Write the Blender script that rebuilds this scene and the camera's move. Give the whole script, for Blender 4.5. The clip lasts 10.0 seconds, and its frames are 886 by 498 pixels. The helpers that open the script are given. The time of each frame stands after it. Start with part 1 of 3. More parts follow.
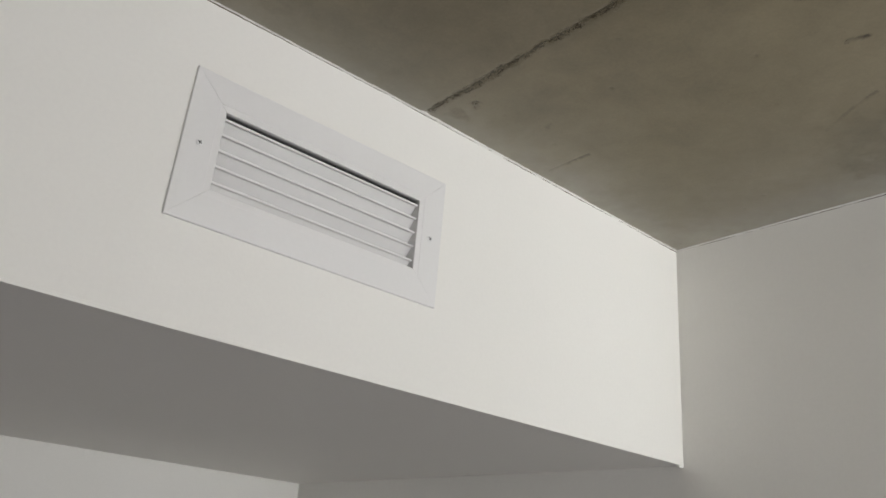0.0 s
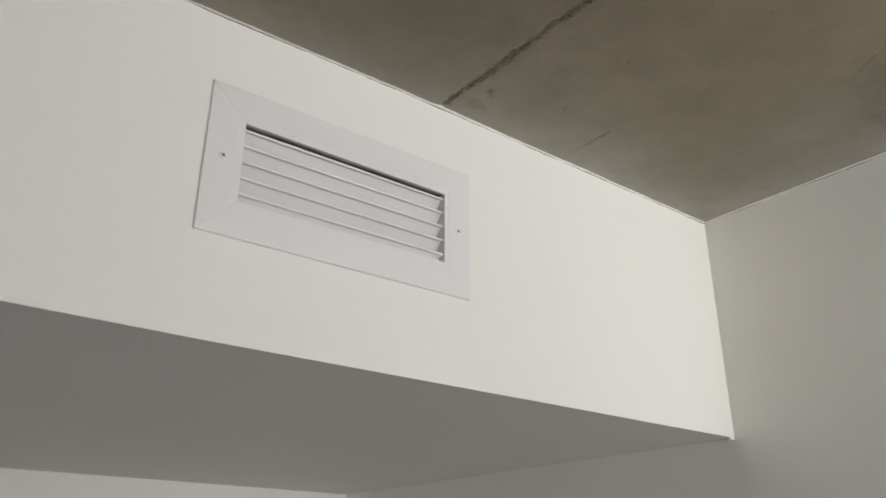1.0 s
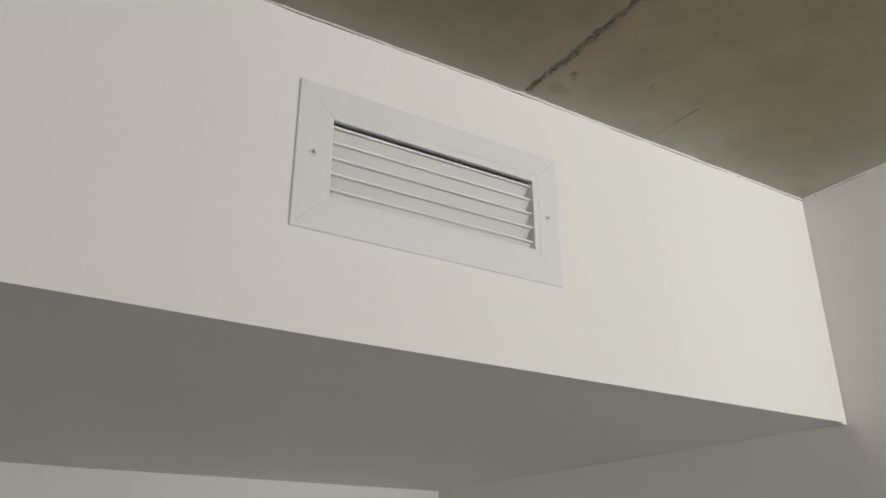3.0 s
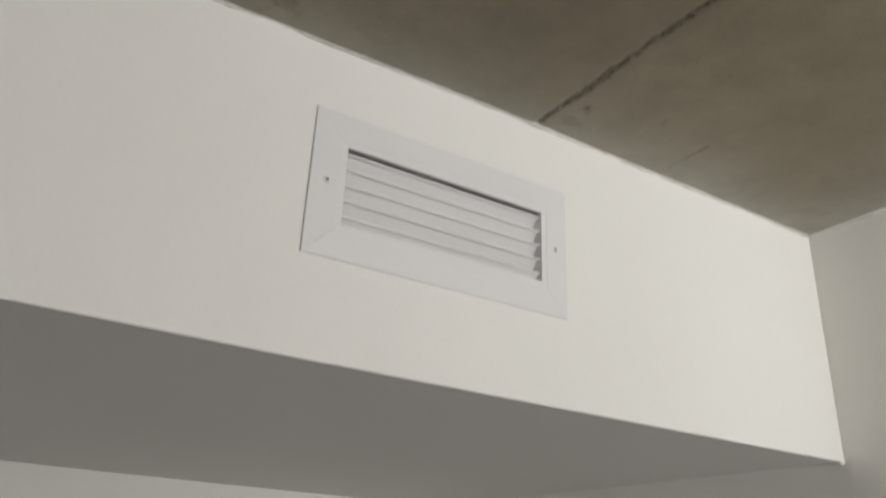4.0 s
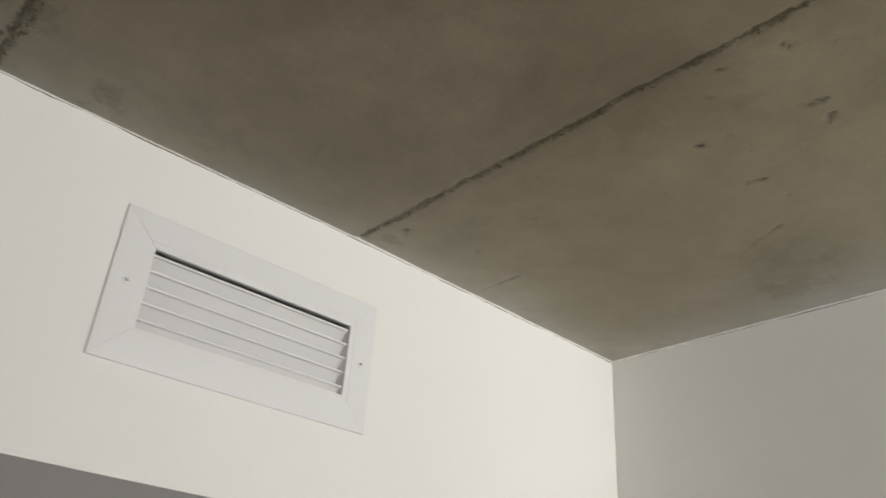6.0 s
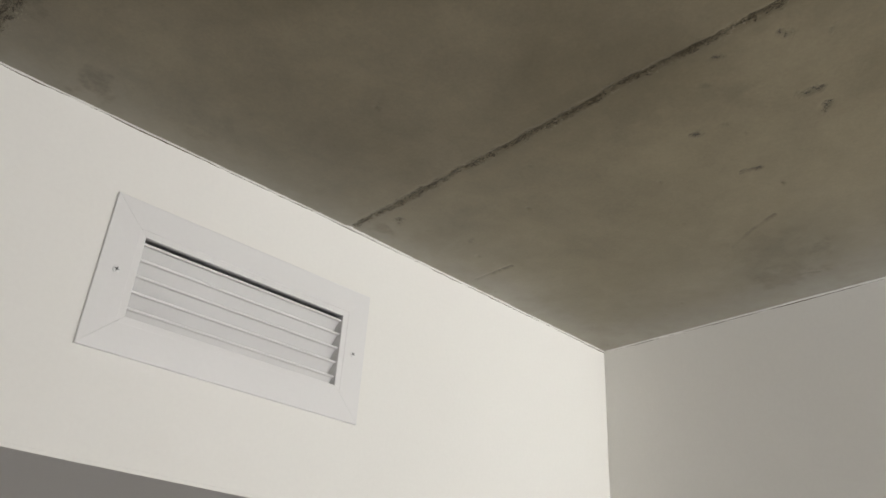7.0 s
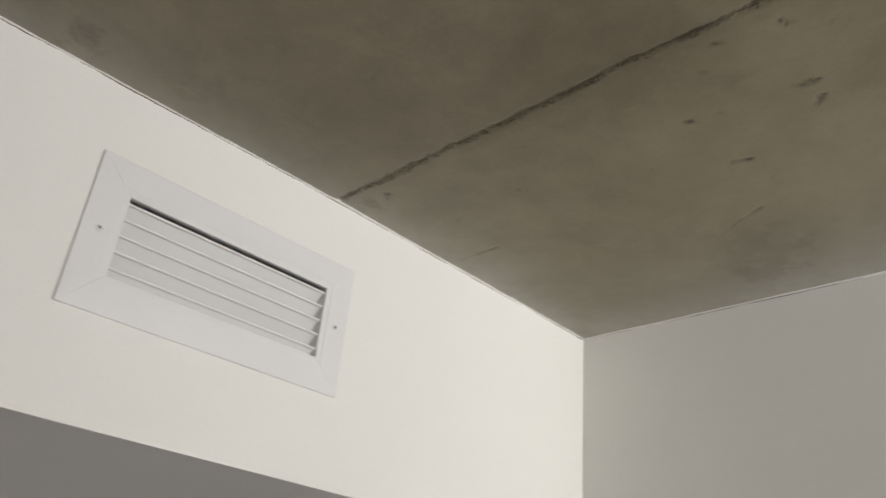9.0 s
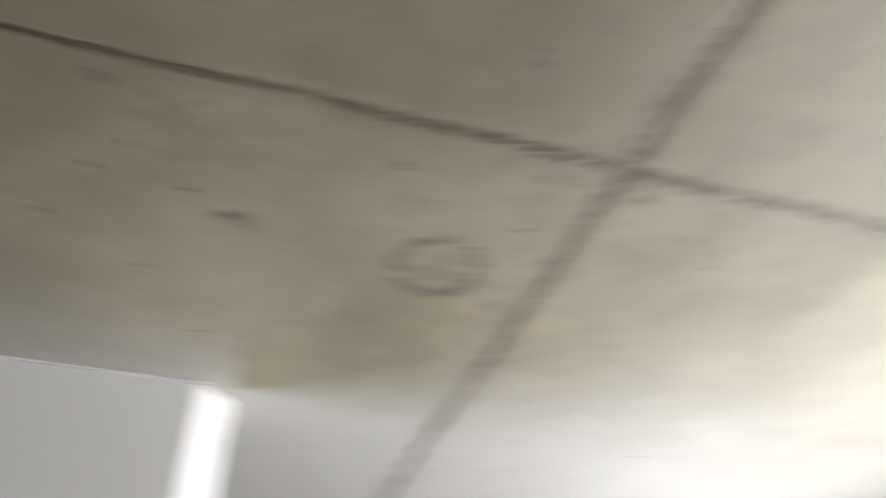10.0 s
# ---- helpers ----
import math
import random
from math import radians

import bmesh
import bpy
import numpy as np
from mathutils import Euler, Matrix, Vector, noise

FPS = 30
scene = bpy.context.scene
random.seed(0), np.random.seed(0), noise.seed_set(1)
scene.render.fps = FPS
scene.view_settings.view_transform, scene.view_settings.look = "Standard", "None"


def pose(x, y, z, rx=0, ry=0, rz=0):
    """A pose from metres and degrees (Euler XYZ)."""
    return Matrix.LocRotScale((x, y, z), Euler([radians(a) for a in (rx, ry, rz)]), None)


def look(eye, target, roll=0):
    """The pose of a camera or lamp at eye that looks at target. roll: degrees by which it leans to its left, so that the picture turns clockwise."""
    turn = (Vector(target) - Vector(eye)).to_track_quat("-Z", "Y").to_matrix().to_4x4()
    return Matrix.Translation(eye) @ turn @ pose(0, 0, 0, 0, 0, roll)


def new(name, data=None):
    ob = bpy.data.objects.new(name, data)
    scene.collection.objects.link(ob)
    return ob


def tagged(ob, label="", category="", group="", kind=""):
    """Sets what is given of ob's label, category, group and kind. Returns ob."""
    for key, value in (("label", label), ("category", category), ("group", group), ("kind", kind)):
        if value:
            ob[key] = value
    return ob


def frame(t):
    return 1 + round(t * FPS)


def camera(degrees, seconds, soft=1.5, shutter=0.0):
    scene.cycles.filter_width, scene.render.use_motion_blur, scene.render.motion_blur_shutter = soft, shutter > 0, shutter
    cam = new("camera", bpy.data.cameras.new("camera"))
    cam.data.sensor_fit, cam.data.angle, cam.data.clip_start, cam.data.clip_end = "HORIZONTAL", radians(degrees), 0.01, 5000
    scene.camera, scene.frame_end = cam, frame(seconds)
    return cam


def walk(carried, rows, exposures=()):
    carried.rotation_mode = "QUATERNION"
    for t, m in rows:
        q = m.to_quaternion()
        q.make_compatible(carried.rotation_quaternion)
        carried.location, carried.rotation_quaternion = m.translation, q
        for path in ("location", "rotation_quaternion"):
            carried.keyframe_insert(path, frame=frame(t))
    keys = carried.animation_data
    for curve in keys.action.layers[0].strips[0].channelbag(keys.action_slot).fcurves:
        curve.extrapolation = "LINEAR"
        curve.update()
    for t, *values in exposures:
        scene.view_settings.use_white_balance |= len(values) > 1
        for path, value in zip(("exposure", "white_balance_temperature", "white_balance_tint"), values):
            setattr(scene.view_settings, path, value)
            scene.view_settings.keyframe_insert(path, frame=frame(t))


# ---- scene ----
cam = camera(59.9, 10.0, shutter=0.5)
PATH = [
    (0, (-0.004, 0.007, 1.892), (1.152, 1.441, 2.671), 5.4),
    (0.5, (-0.011, 0.013, 1.886), (1.126, 1.471, 2.649), 4.3),
    (1, (-0.009, 0.026, 1.879), (1.108, 1.486, 2.666), 0.4),
    (1.5, (0.003, 0.024, 1.88), (1.05, 1.517, 2.701), -1.8),
    (2, (0.002, 0.019, 1.878), (1.003, 1.539, 2.709), -1.9),
    (2.5, (-0.016, 0.036, 1.87), (0.955, 1.586, 2.679), -0.8),
    (3.8, (-0.022, 0.053, 1.873), (0.928, 1.629, 2.657), 2.0),
    (4, (-0.034, 0.033, 1.892), (0.911, 1.604, 2.691), 2.7),
    (4.5, (-0.065, 0.001, 1.931), (0.903, 1.508, 2.822), 4.0),
    (5, (-0.058, -0.019, 1.939), (0.945, 1.427, 2.889), 4.8),
    (5.5, (-0.034, -0.042, 1.94), (1.042, 1.333, 2.916), 4.8),
    (6, (-0.005, -0.062, 1.941), (1.146, 1.254, 2.912), 4.3),
    (6.2, (0.005, -0.073, 1.95), (1.169, 1.246, 2.902), 4.4),
    (7.5, (-0.008, -0.038, 1.934), (1.172, 1.265, 2.887), 3.8),
    (8, (-0.009, -0.023, 1.928), (1.174, 1.285, 2.87), 4.1),
    (8.5, (-0.026, -0.002, 1.923), (1.168, 1.305, 2.855), 4.7),
    (9, (-0.002, -0.039, 1.93), (1.225, 1.237, 2.859), 5.8),
    (9.2, (-0.005, -0.065, 1.928), (1.347, 1.061, 2.88), 5.5),
    (9.4, (0.034, -0.154, 1.926), (1.479, 0.801, 2.925), 6.9),
    (9.6, (0.053, -0.261, 1.93), (1.606, 0.384, 3.013), 7.4),
    (9.7, (0.058, -0.318, 1.944), (1.667, 0.11, 3.053), 6.6),
    (9.8, (0.061, -0.392, 1.96), (1.697, -0.188, 3.091), 6.4),
    (9.9, (0.068, -0.441, 1.965), (1.678, -0.561, 3.145), 3.9),
    (10, (0.057, -0.492, 1.967), (1.594, -0.958, 3.158), 0.3),
]
walk(cam, [(t, look(eye, target, roll)) for t, eye, target, roll in PATH],
     exposures=[(0.0, -0.24, 6400, 10), (2.5, -0.3, 6550, 10), (4.0, -0.3, 6550, 10), (5.0, -0.25, 6600, 10), (6.0, -0.15, 6600, 10),
                (7.5, -0.17, 6550, 10), (9.0, -0.17, 6550, 10), (9.5, 0.03, 6400, 12), (10.0, -0.24, 6080, 12.5)])


# ---- world, sun and window light ----
CEIL, FACE, UNDER, SIDE = 2.5, 0.772, 2.1, 1.185      # ceiling, soffit face (y), soffit underside, side wall (x)
BACK, SOUTH, WEST, EAST = 2.04, -1.95, -2.6, 3.1       # back wall (y), window wall (y), end walls (x)
WINDOWS = ((-0.1, 1.5, 1.35, 2.22), (1.75, 2.85, 1.35, 2.22))  # openings x0, x1, z0, z1
# made-up west opening, unseen, for fill light on the partition
WEST_FILL = (-1.3, 0.2, 1.35, 2.22)                   # opening y0, y1, z0, z1

world = bpy.data.worlds.new("sky")
scene.world = world
world.use_nodes = True
wn = world.node_tree.nodes
sky = wn.new("ShaderNodeTexSky")
sky.sky_type, sky.sun_disc = "NISHITA", False
sky.sun_elevation, sky.sun_rotation = radians(40), radians(20)
wn["Background"].inputs[1].default_value = 0.08
world.node_tree.links.new(sky.outputs[0], wn["Background"].inputs[0])

sun = new("sun", bpy.data.lights.new("sun", "SUN"))
sun.data.energy, sun.data.angle, sun.data.color = 1.0, radians(12), (1.0, 0.96, 0.9)
sun.matrix_world = look((2, 6, 8), (0, 0, 0))

# the west lamp is an added fill for the partition, with no known source
for (x0, x1, z0, z1), power, west in ((WINDOWS[0], 33.0, False), (WINDOWS[1], 20.0, False), (WEST_FILL, 8.0, True)):
    day = new("window_day_and_fill", bpy.data.lights.new("window_day_and_fill", "AREA"))
    day.data.shape, day.data.size, day.data.size_y = "RECTANGLE", x1 - x0 - 0.1, z1 - z0 - 0.1
    day.data.energy, day.data.color = power, (1.0, 0.993, 0.98)
    m, z = (x0 + x1) / 2, (z0 + z1) / 2
    day.matrix_world = look((WEST - 0.04, m, z), (0, m, z)) if west else look((m, SOUTH - 0.04, z), (m, 0, z))
# added narrow beam in the first window, brightening the soffit's east corner
up = new("soffit_corner_fill", bpy.data.lights.new("soffit_corner_fill", "AREA"))
up.data.shape, up.data.size, up.data.size_y, up.data.spread = "RECTANGLE", 0.4, 0.6, radians(46)
up.data.energy, up.data.color = 2.0, (1.0, 0.995, 0.98)
# added up-tilted lamps in the south windows, to brighten the ceiling near them
for (x0, x1, z0, z1), power in zip(WINDOWS, (9.5, 1.5)):
    ceiling_fill = new("window_ceiling_fill", bpy.data.lights.new("window_ceiling_fill", "AREA"))
    ceiling_fill.data.shape, ceiling_fill.data.size, ceiling_fill.data.size_y, ceiling_fill.data.spread = "RECTANGLE", x1 - x0 - 0.1, 0.4, radians(92)
    ceiling_fill.data.energy, ceiling_fill.data.color = power, (1.0, 0.99, 0.97)
    m = (x0 + x1) / 2
    ceiling_fill.matrix_world = look((m, SOUTH - 0.03, 1.7), (m, SOUTH - 0.03 + 0.574, 1.7 + 0.819))
up.matrix_world = look((1.06, SOUTH - 0.03, 1.75), (1.13, FACE, 2.33))


# ---- materials ----
def material(name, color, rough=0.6, metal=0.0, tone=0.06, tone_scale=3.0, grain=0.03, grain_scale=180.0, bump=0.05, bump_scale=350.0):
    m = bpy.data.materials.new(name)
    m.use_nodes = True
    n, l = m.node_tree.nodes, m.node_tree.links
    b = n["Principled BSDF"]
    b.inputs["Roughness"].default_value, b.inputs["Metallic"].default_value = rough, metal
    tc = n.new("ShaderNodeTexCoord")
    socket = None
    for k, (amount, scale) in enumerate(((tone, tone_scale), (grain, grain_scale))):
        t = n.new("ShaderNodeTexNoise")
        t.inputs["Scale"].default_value, t.inputs["Detail"].default_value = scale, 4.0
        l.new(tc.outputs["Object"], t.inputs["Vector"])
        r = n.new("ShaderNodeMapRange")
        r.inputs["From Min"].default_value, r.inputs["From Max"].default_value = 0.3, 0.7
        r.inputs["To Min"].default_value, r.inputs["To Max"].default_value = 1 - amount, 1 + amount * 0.6
        l.new(t.outputs["Fac"], r.inputs["Value"])
        x = n.new("ShaderNodeMix")
        x.data_type, x.blend_type = "RGBA", "MULTIPLY"
        x.inputs["Factor"].default_value = 1.0
        if socket:
            l.new(socket, x.inputs[6])
        else:
            x.inputs[6].default_value = (*color, 1)
        l.new(r.outputs["Result"], x.inputs[7])
        socket = x.outputs[2]
    l.new(socket, b.inputs["Base Color"])
    if bump:
        t = n.new("ShaderNodeTexNoise")
        t.inputs["Scale"].default_value, t.inputs["Detail"].default_value = bump_scale, 3.0
        l.new(tc.outputs["Object"], t.inputs["Vector"])
        u = n.new("ShaderNodeBump")
        u.inputs["Strength"].default_value, u.inputs["Distance"].default_value = bump, 0.002
        l.new(t.outputs["Fac"], u.inputs["Height"])
        l.new(u.outputs["Normal"], b.inputs["Normal"])
    return m


def concrete_material():
    """Cast concrete: clouded grey-brown, dark dirt where the mesh's 'dirt' says so, paler for the next room's plaster
    coat and for glow painted along the walls.
    """
    m = bpy.data.materials.new("cast_concrete")
    m.use_nodes = True
    n, l = m.node_tree.nodes, m.node_tree.links
    b = n["Principled BSDF"]
    b.inputs["Roughness"].default_value = 0.62
    tc = n.new("ShaderNodeTexCoord")

    def noise_tex(scale, detail=5.0, rough=0.55, distort=0.0):
        t = n.new("ShaderNodeTexNoise")
        t.inputs["Scale"].default_value, t.inputs["Detail"].default_value = scale, detail
        t.inputs["Roughness"].default_value, t.inputs["Distortion"].default_value = rough, distort
        l.new(tc.outputs["Object"], t.inputs["Vector"])
        return t.outputs["Fac"]

    def ranged(value, a, c, lo, hi):
        r = n.new("ShaderNodeMapRange")
        for key, v in (("From Min", a), ("From Max", c), ("To Min", lo), ("To Max", hi)):
            r.inputs[key].default_value = v
        l.new(value, r.inputs["Value"])
        return r.outputs["Result"]

    def mixed(kind, fac, one, two):
        x = n.new("ShaderNodeMix")
        x.data_type, x.blend_type = "RGBA", kind
        for key, v in (("Factor", fac), (6, one), (7, two)):
            if isinstance(v, (float, tuple)):
                x.inputs[key].default_value = v
            else:
                l.new(v, x.inputs[key])
        return x.outputs[2]

    def attribute(name):
        a = n.new("ShaderNodeAttribute")
        a.attribute_name = name
        return a.outputs["Fac"]

    cloud = noise_tex(3.2, 4.0, 0.5, 0.6)
    blotch = noise_tex(17.0, 5.0, 0.6, 0.3)
    grain = noise_tex(240.0, 3.0)
    base = mixed("MIX", ranged(cloud, 0.36, 0.66, 0.0, 1.0), (0.190, 0.160, 0.099, 1), (0.260, 0.221, 0.145, 1))
    base = mixed("MULTIPLY", 1.0, base, ranged(blotch, 0.3, 0.72, 0.86, 1.08))
    base = mixed("MULTIPLY", 1.0, base, ranged(grain, 0.3, 0.7, 0.95, 1.04))
    # pale tone of the skim coat and of the glow painted along the walls
    skim_and_glow = mixed("MULTIPLY", 1.0, (0.40, 0.384, 0.342, 1), ranged(blotch, 0.3, 0.7, 0.96, 1.03))
    base = mixed("MIX", attribute("skim_and_glow"), base, skim_and_glow)
    def sum_of(one, two, kind="ADD"):
        x = n.new("ShaderNodeMath")
        x.operation = kind
        for key, v in ((0, one), (1, two)):
            if isinstance(v, float):
                x.inputs[key].default_value = v
            else:
                l.new(v, x.inputs[key])
        return x.outputs[0]

    # soft grime, then the broken edges of joints and pits with pale grit in them
    coarse_grit, fine_grit = noise_tex(130.0, 7.0, 0.78, 0.4), noise_tex(420.0, 4.0, 0.7)
    soft = sum_of(attribute("dirt"), ranged(coarse_grit, 0.32, 0.62, 0.6, 1.15), "MULTIPLY")
    base = mixed("MIX", soft, base, (0.065, 0.054, 0.04, 1))
    grit = attribute("grit")
    edge = sum_of(grit, ranged(coarse_grit, 0.28, 0.72, -0.75, 0.75))
    present = ranged(grit, 0.02, 0.25, 0.0, 1.0)
    broken = sum_of(ranged(edge, 0.46, 0.62, 0.0, 0.88), present, "MULTIPLY")
    base = mixed("MIX", broken, base, (0.05, 0.038, 0.024, 1))
    fleck = sum_of(sum_of(ranged(fine_grit, 0.5, 0.6, 0.0, 0.75), ranged(edge, 0.3, 0.5, 0.0, 1.0), "MULTIPLY"), present, "MULTIPLY")
    base = mixed("MIX", fleck, base, (0.24, 0.205, 0.145, 1))

    # form joints: a sharp lip on one side, braided cracks, crumbs, and flakes that feather out on the other
    across, along, wide, near = (attribute(key) for key in ("seam", "seam_along", "seam_width", "seam_near"))

    def stretched(k_along, k_across, scale, detail=4.0, rough=0.6, offset=0.0):
        v = n.new("ShaderNodeCombineXYZ")
        l.new(sum_of(along, k_along, "MULTIPLY"), v.inputs[0])
        l.new(sum_of(across, k_across, "MULTIPLY"), v.inputs[1])
        v.inputs[2].default_value = offset
        t = n.new("ShaderNodeTexNoise")
        t.inputs["Scale"].default_value, t.inputs["Detail"].default_value, t.inputs["Roughness"].default_value = scale, detail, rough
        l.new(v.outputs[0], t.inputs["Vector"])
        return t.outputs["Fac"]

    def off(value, amount):
        """Noise moved to lie about zero."""
        return sum_of(sum_of(value, 0.5, "SUBTRACT"), amount, "MULTIPLY")

    def times(*values):
        out = values[0]
        for v in values[1:]:
            out = sum_of(out, v, "MULTIPLY")
        return out

    ragged, chip = stretched(1.0, 1.0, 85.0, 7.0, 0.78), stretched(1.0, 1.5, 190.0, 5.0, 0.72, 3.0)
    swell, gaps = stretched(1.0, 0.0, 7.0, 2.0, 0.5, 7.0), stretched(1.0, 0.0, 21.0, 3.0, 0.6, 13.0)
    strand = stretched(1.0, 3.0, 70.0, 6.0, 0.72, 5.0)
    bare = ranged(swell, 0.3, 0.7, 0.45, 1.5)
    ratio = sum_of(sum_of(across, off(ragged, 0.034)), sum_of(wide, bare, "MULTIPLY"), "DIVIDE")
    lip = ranged(ratio, -0.3, 0.0, 0.0, 1.0)
    feather = ranged(ratio, 0.75, 1.05, 1.0, 0.0)
    body = times(lip, feather, near, ranged(chip, 0.4, 0.55, 0.25, 1.0))
    tail = times(near, ranged(ratio, -1.3, 0.4, 0.0, 1.0), ranged(ratio, 0.6, 4.2, 1.0, 0.0), ranged(blotch, 0.36, 0.62, 0.0, 1.0), ranged(ragged, 0.3, 0.6, 0.2, 1.0))
    base = mixed("MIX", times(tail, 0.32), base, (0.088, 0.074, 0.05, 1))
    base = mixed("MIX", times(body, ranged(gaps, 0.34, 0.56, 0.3, 0.85)), base, (0.085, 0.068, 0.036, 1))

    def crack(shift, wander, half, low):
        line = sum_of(sum_of(across, shift), off(wander, 0.030))
        size = sum_of(line, line, "MULTIPLY")
        return times(ranged(size, 0.0, half * half, 1.0, 0.0), near, low)

    cut = sum_of(crack(0.0, strand, 0.0019, ranged(gaps, 0.34, 0.5, 0.35, 1.0)), times(lip, feather, near, ranged(strand, 0.5, 0.54, 0.0, 1.0)), "MAXIMUM")
    for shift, seed in ((-0.004, 21.0), (0.004, 29.0)):
        cut = sum_of(cut, crack(shift, stretched(1.0, 2.0, 90.0, 6.0, 0.75, seed), 0.0013, ranged(stretched(1.0, 0.0, 11.0, 2.0, 0.5, seed + 3.0), 0.46, 0.58, 0.0, 0.75)), "MAXIMUM")
    base = mixed("MIX", times(cut, ranged(chip, 0.36, 0.5, 0.35, 1.0)), base, (0.036, 0.027, 0.011, 1))
    crumb = times(near, ranged(ratio, -0.4, 0.5, 0.0, 1.0), ranged(ratio, 0.8, 1.7, 1.0, 0.0), ranged(chip, 0.54, 0.59, 0.0, 1.0), ranged(gaps, 0.42, 0.6, 0.9, 0.2))
    base = mixed("MIX", times(crumb, 0.7), base, (0.33, 0.29, 0.21, 1))
    l.new(base, b.inputs["Base Color"])
    u = n.new("ShaderNodeBump")
    u.inputs["Strength"].default_value, u.inputs["Distance"].default_value = 0.14, 0.003
    pitted = sum_of(sum_of(coarse_grit, fine_grit), sum_of(grit, 7.0, "MULTIPLY"), "MULTIPLY")
    relief = sum_of(noise_tex(90.0, 6.0, 0.65), sum_of(pitted, sum_of(times(body, chip, 9.0), times(cut, 6.0))))
    l.new(relief, u.inputs["Height"])
    l.new(u.outputs["Normal"], b.inputs["Normal"])
    return m


PAINT = material("white_wall_paint", (0.81, 0.797, 0.758), 0.75, tone=0.02, tone_scale=1.4, grain=0.012, bump=0.06, bump_scale=260)
CAULK = material("white_caulk", (0.78, 0.765, 0.73), 0.55, tone=0.08, tone_scale=40, bump=0.3, bump_scale=500)
GRILLE = material("white_powder_coat", (0.75, 0.742, 0.732), 0.4, tone=0.015, tone_scale=6, grain=0.01, bump=0.015, bump_scale=900)
STEEL = material("galvanised_duct", (0.75, 0.75, 0.77), 0.6, 0.1, tone=0.2, tone_scale=20)
SCREW = material("painted_screw", (0.74, 0.74, 0.735), 0.4, 0.0, tone=0.05, tone_scale=400, bump=0)
RECESS = material("dark_screw_slot", (0.05, 0.05, 0.05), 0.6, 0.3, bump=0)
WOOD = material("grey_floor", (0.20, 0.172, 0.215), 0.5, tone=0.15, tone_scale=5)
VINYL = material("white_window_vinyl", (0.8, 0.8, 0.79), 0.4)
EARTH = material("pale_paving", (0.32, 0.31, 0.29), 0.9, tone=0.15, tone_scale=0.5)
CRACK_DARK = material("crack_dark", (0.12, 0.095, 0.07), 0.9, tone=0.3, tone_scale=60, bump=0)
CONCRETE = concrete_material()
GLASS = bpy.data.materials.new("window_glass")
GLASS.use_nodes = True
g = GLASS.node_tree.nodes["Principled BSDF"]
g.inputs["Transmission Weight"].default_value, g.inputs["Roughness"].default_value, g.inputs["IOR"].default_value = 1.0, 0.0, 1.45


# ---- builders ----
def link(name, bm, mat, smooth=False):
    me = bpy.data.meshes.new(name)
    bmesh.ops.recalc_face_normals(bm, faces=bm.faces)
    bm.to_mesh(me)
    bm.free()
    me.materials.append(mat)
    if smooth:
        me.shade_smooth()
    return new(name, me)


def part(name, bm, mat, parent, label="", smooth=False):
    ob = link(name, bm, mat, smooth)
    ob.parent = parent
    if label:
        tagged(ob, label)
    return ob


def box(bm, x0, x1, y0, y1, z0, z1, bevel=0.0):
    m = Matrix.Translation(((x0 + x1) / 2, (y0 + y1) / 2, (z0 + z1) / 2)) @ Matrix.Diagonal((x1 - x0, y1 - y0, z1 - z0, 1))
    made = bmesh.ops.create_cube(bm, size=1.0, matrix=m)["verts"]
    if bevel:
        edges = list({e for v in made for e in v.link_edges})
        bmesh.ops.bevel(bm, geom=edges, offset=bevel, segments=2, affect="EDGES", profile=0.5)
    return bm


def boxes(*rows):
    bm = bmesh.new()
    for r in rows:
        box(bm, *r)
    return bm


def prism(bm, outline, z0, z1):
    """An upright solid over an outline of (x, y)."""
    low = [bm.verts.new((x, y, z0)) for x, y in outline]
    high = [bm.verts.new((x, y, z1)) for x, y in outline]
    bm.faces.new(low[::-1])
    bm.faces.new(high)
    for a in range(len(outline)):
        b = (a + 1) % len(outline)
        bm.faces.new((low[a], low[b], high[b], high[a]))
    return bm


def value_noise(x, y, scale, seed):
    """Smooth noise from 0 to 1 at many points."""
    lattice = np.random.RandomState(seed).rand(256, 256)
    u, v = x * scale + 57.3, y * scale + 91.7
    i, j = np.floor(u).astype(int), np.floor(v).astype(int)
    fu, fv = u - i, v - j
    fu, fv = fu * fu * (3 - 2 * fu), fv * fv * (3 - 2 * fv)
    at = lambda a, b: lattice[a % 256, b % 256]  # noqa: E731
    return (at(i, j) * (1 - fu) + at(i + 1, j) * fu) * (1 - fv) + (at(i, j + 1) * (1 - fu) + at(i + 1, j + 1) * fu) * fv


def fractal(x, y, scale, seed):
    return sum(value_noise(x, y, scale * 2**k, seed + k) / 2**k for k in range(4)) / 1.875


def smooth_step(v, a, b):
    t = np.clip((v - a) / (b - a), 0, 1)
    return t * t * (3 - 2 * t)


# ---- ceiling: cast slab with form joints, pits and scratches, all in one mesh ----
def sag(x):
    """How far the form panel beyond the joint dips towards the west."""
    return 0.013 * np.clip(0.5 - x, 0, 0.75)


def steps(*stretches):
    out = [np.linspace(a, b, max(2, round((b - a) / s) + 1))[:-1] for a, b, s in stretches]
    return np.concatenate(out + [[stretches[-1][1]]])


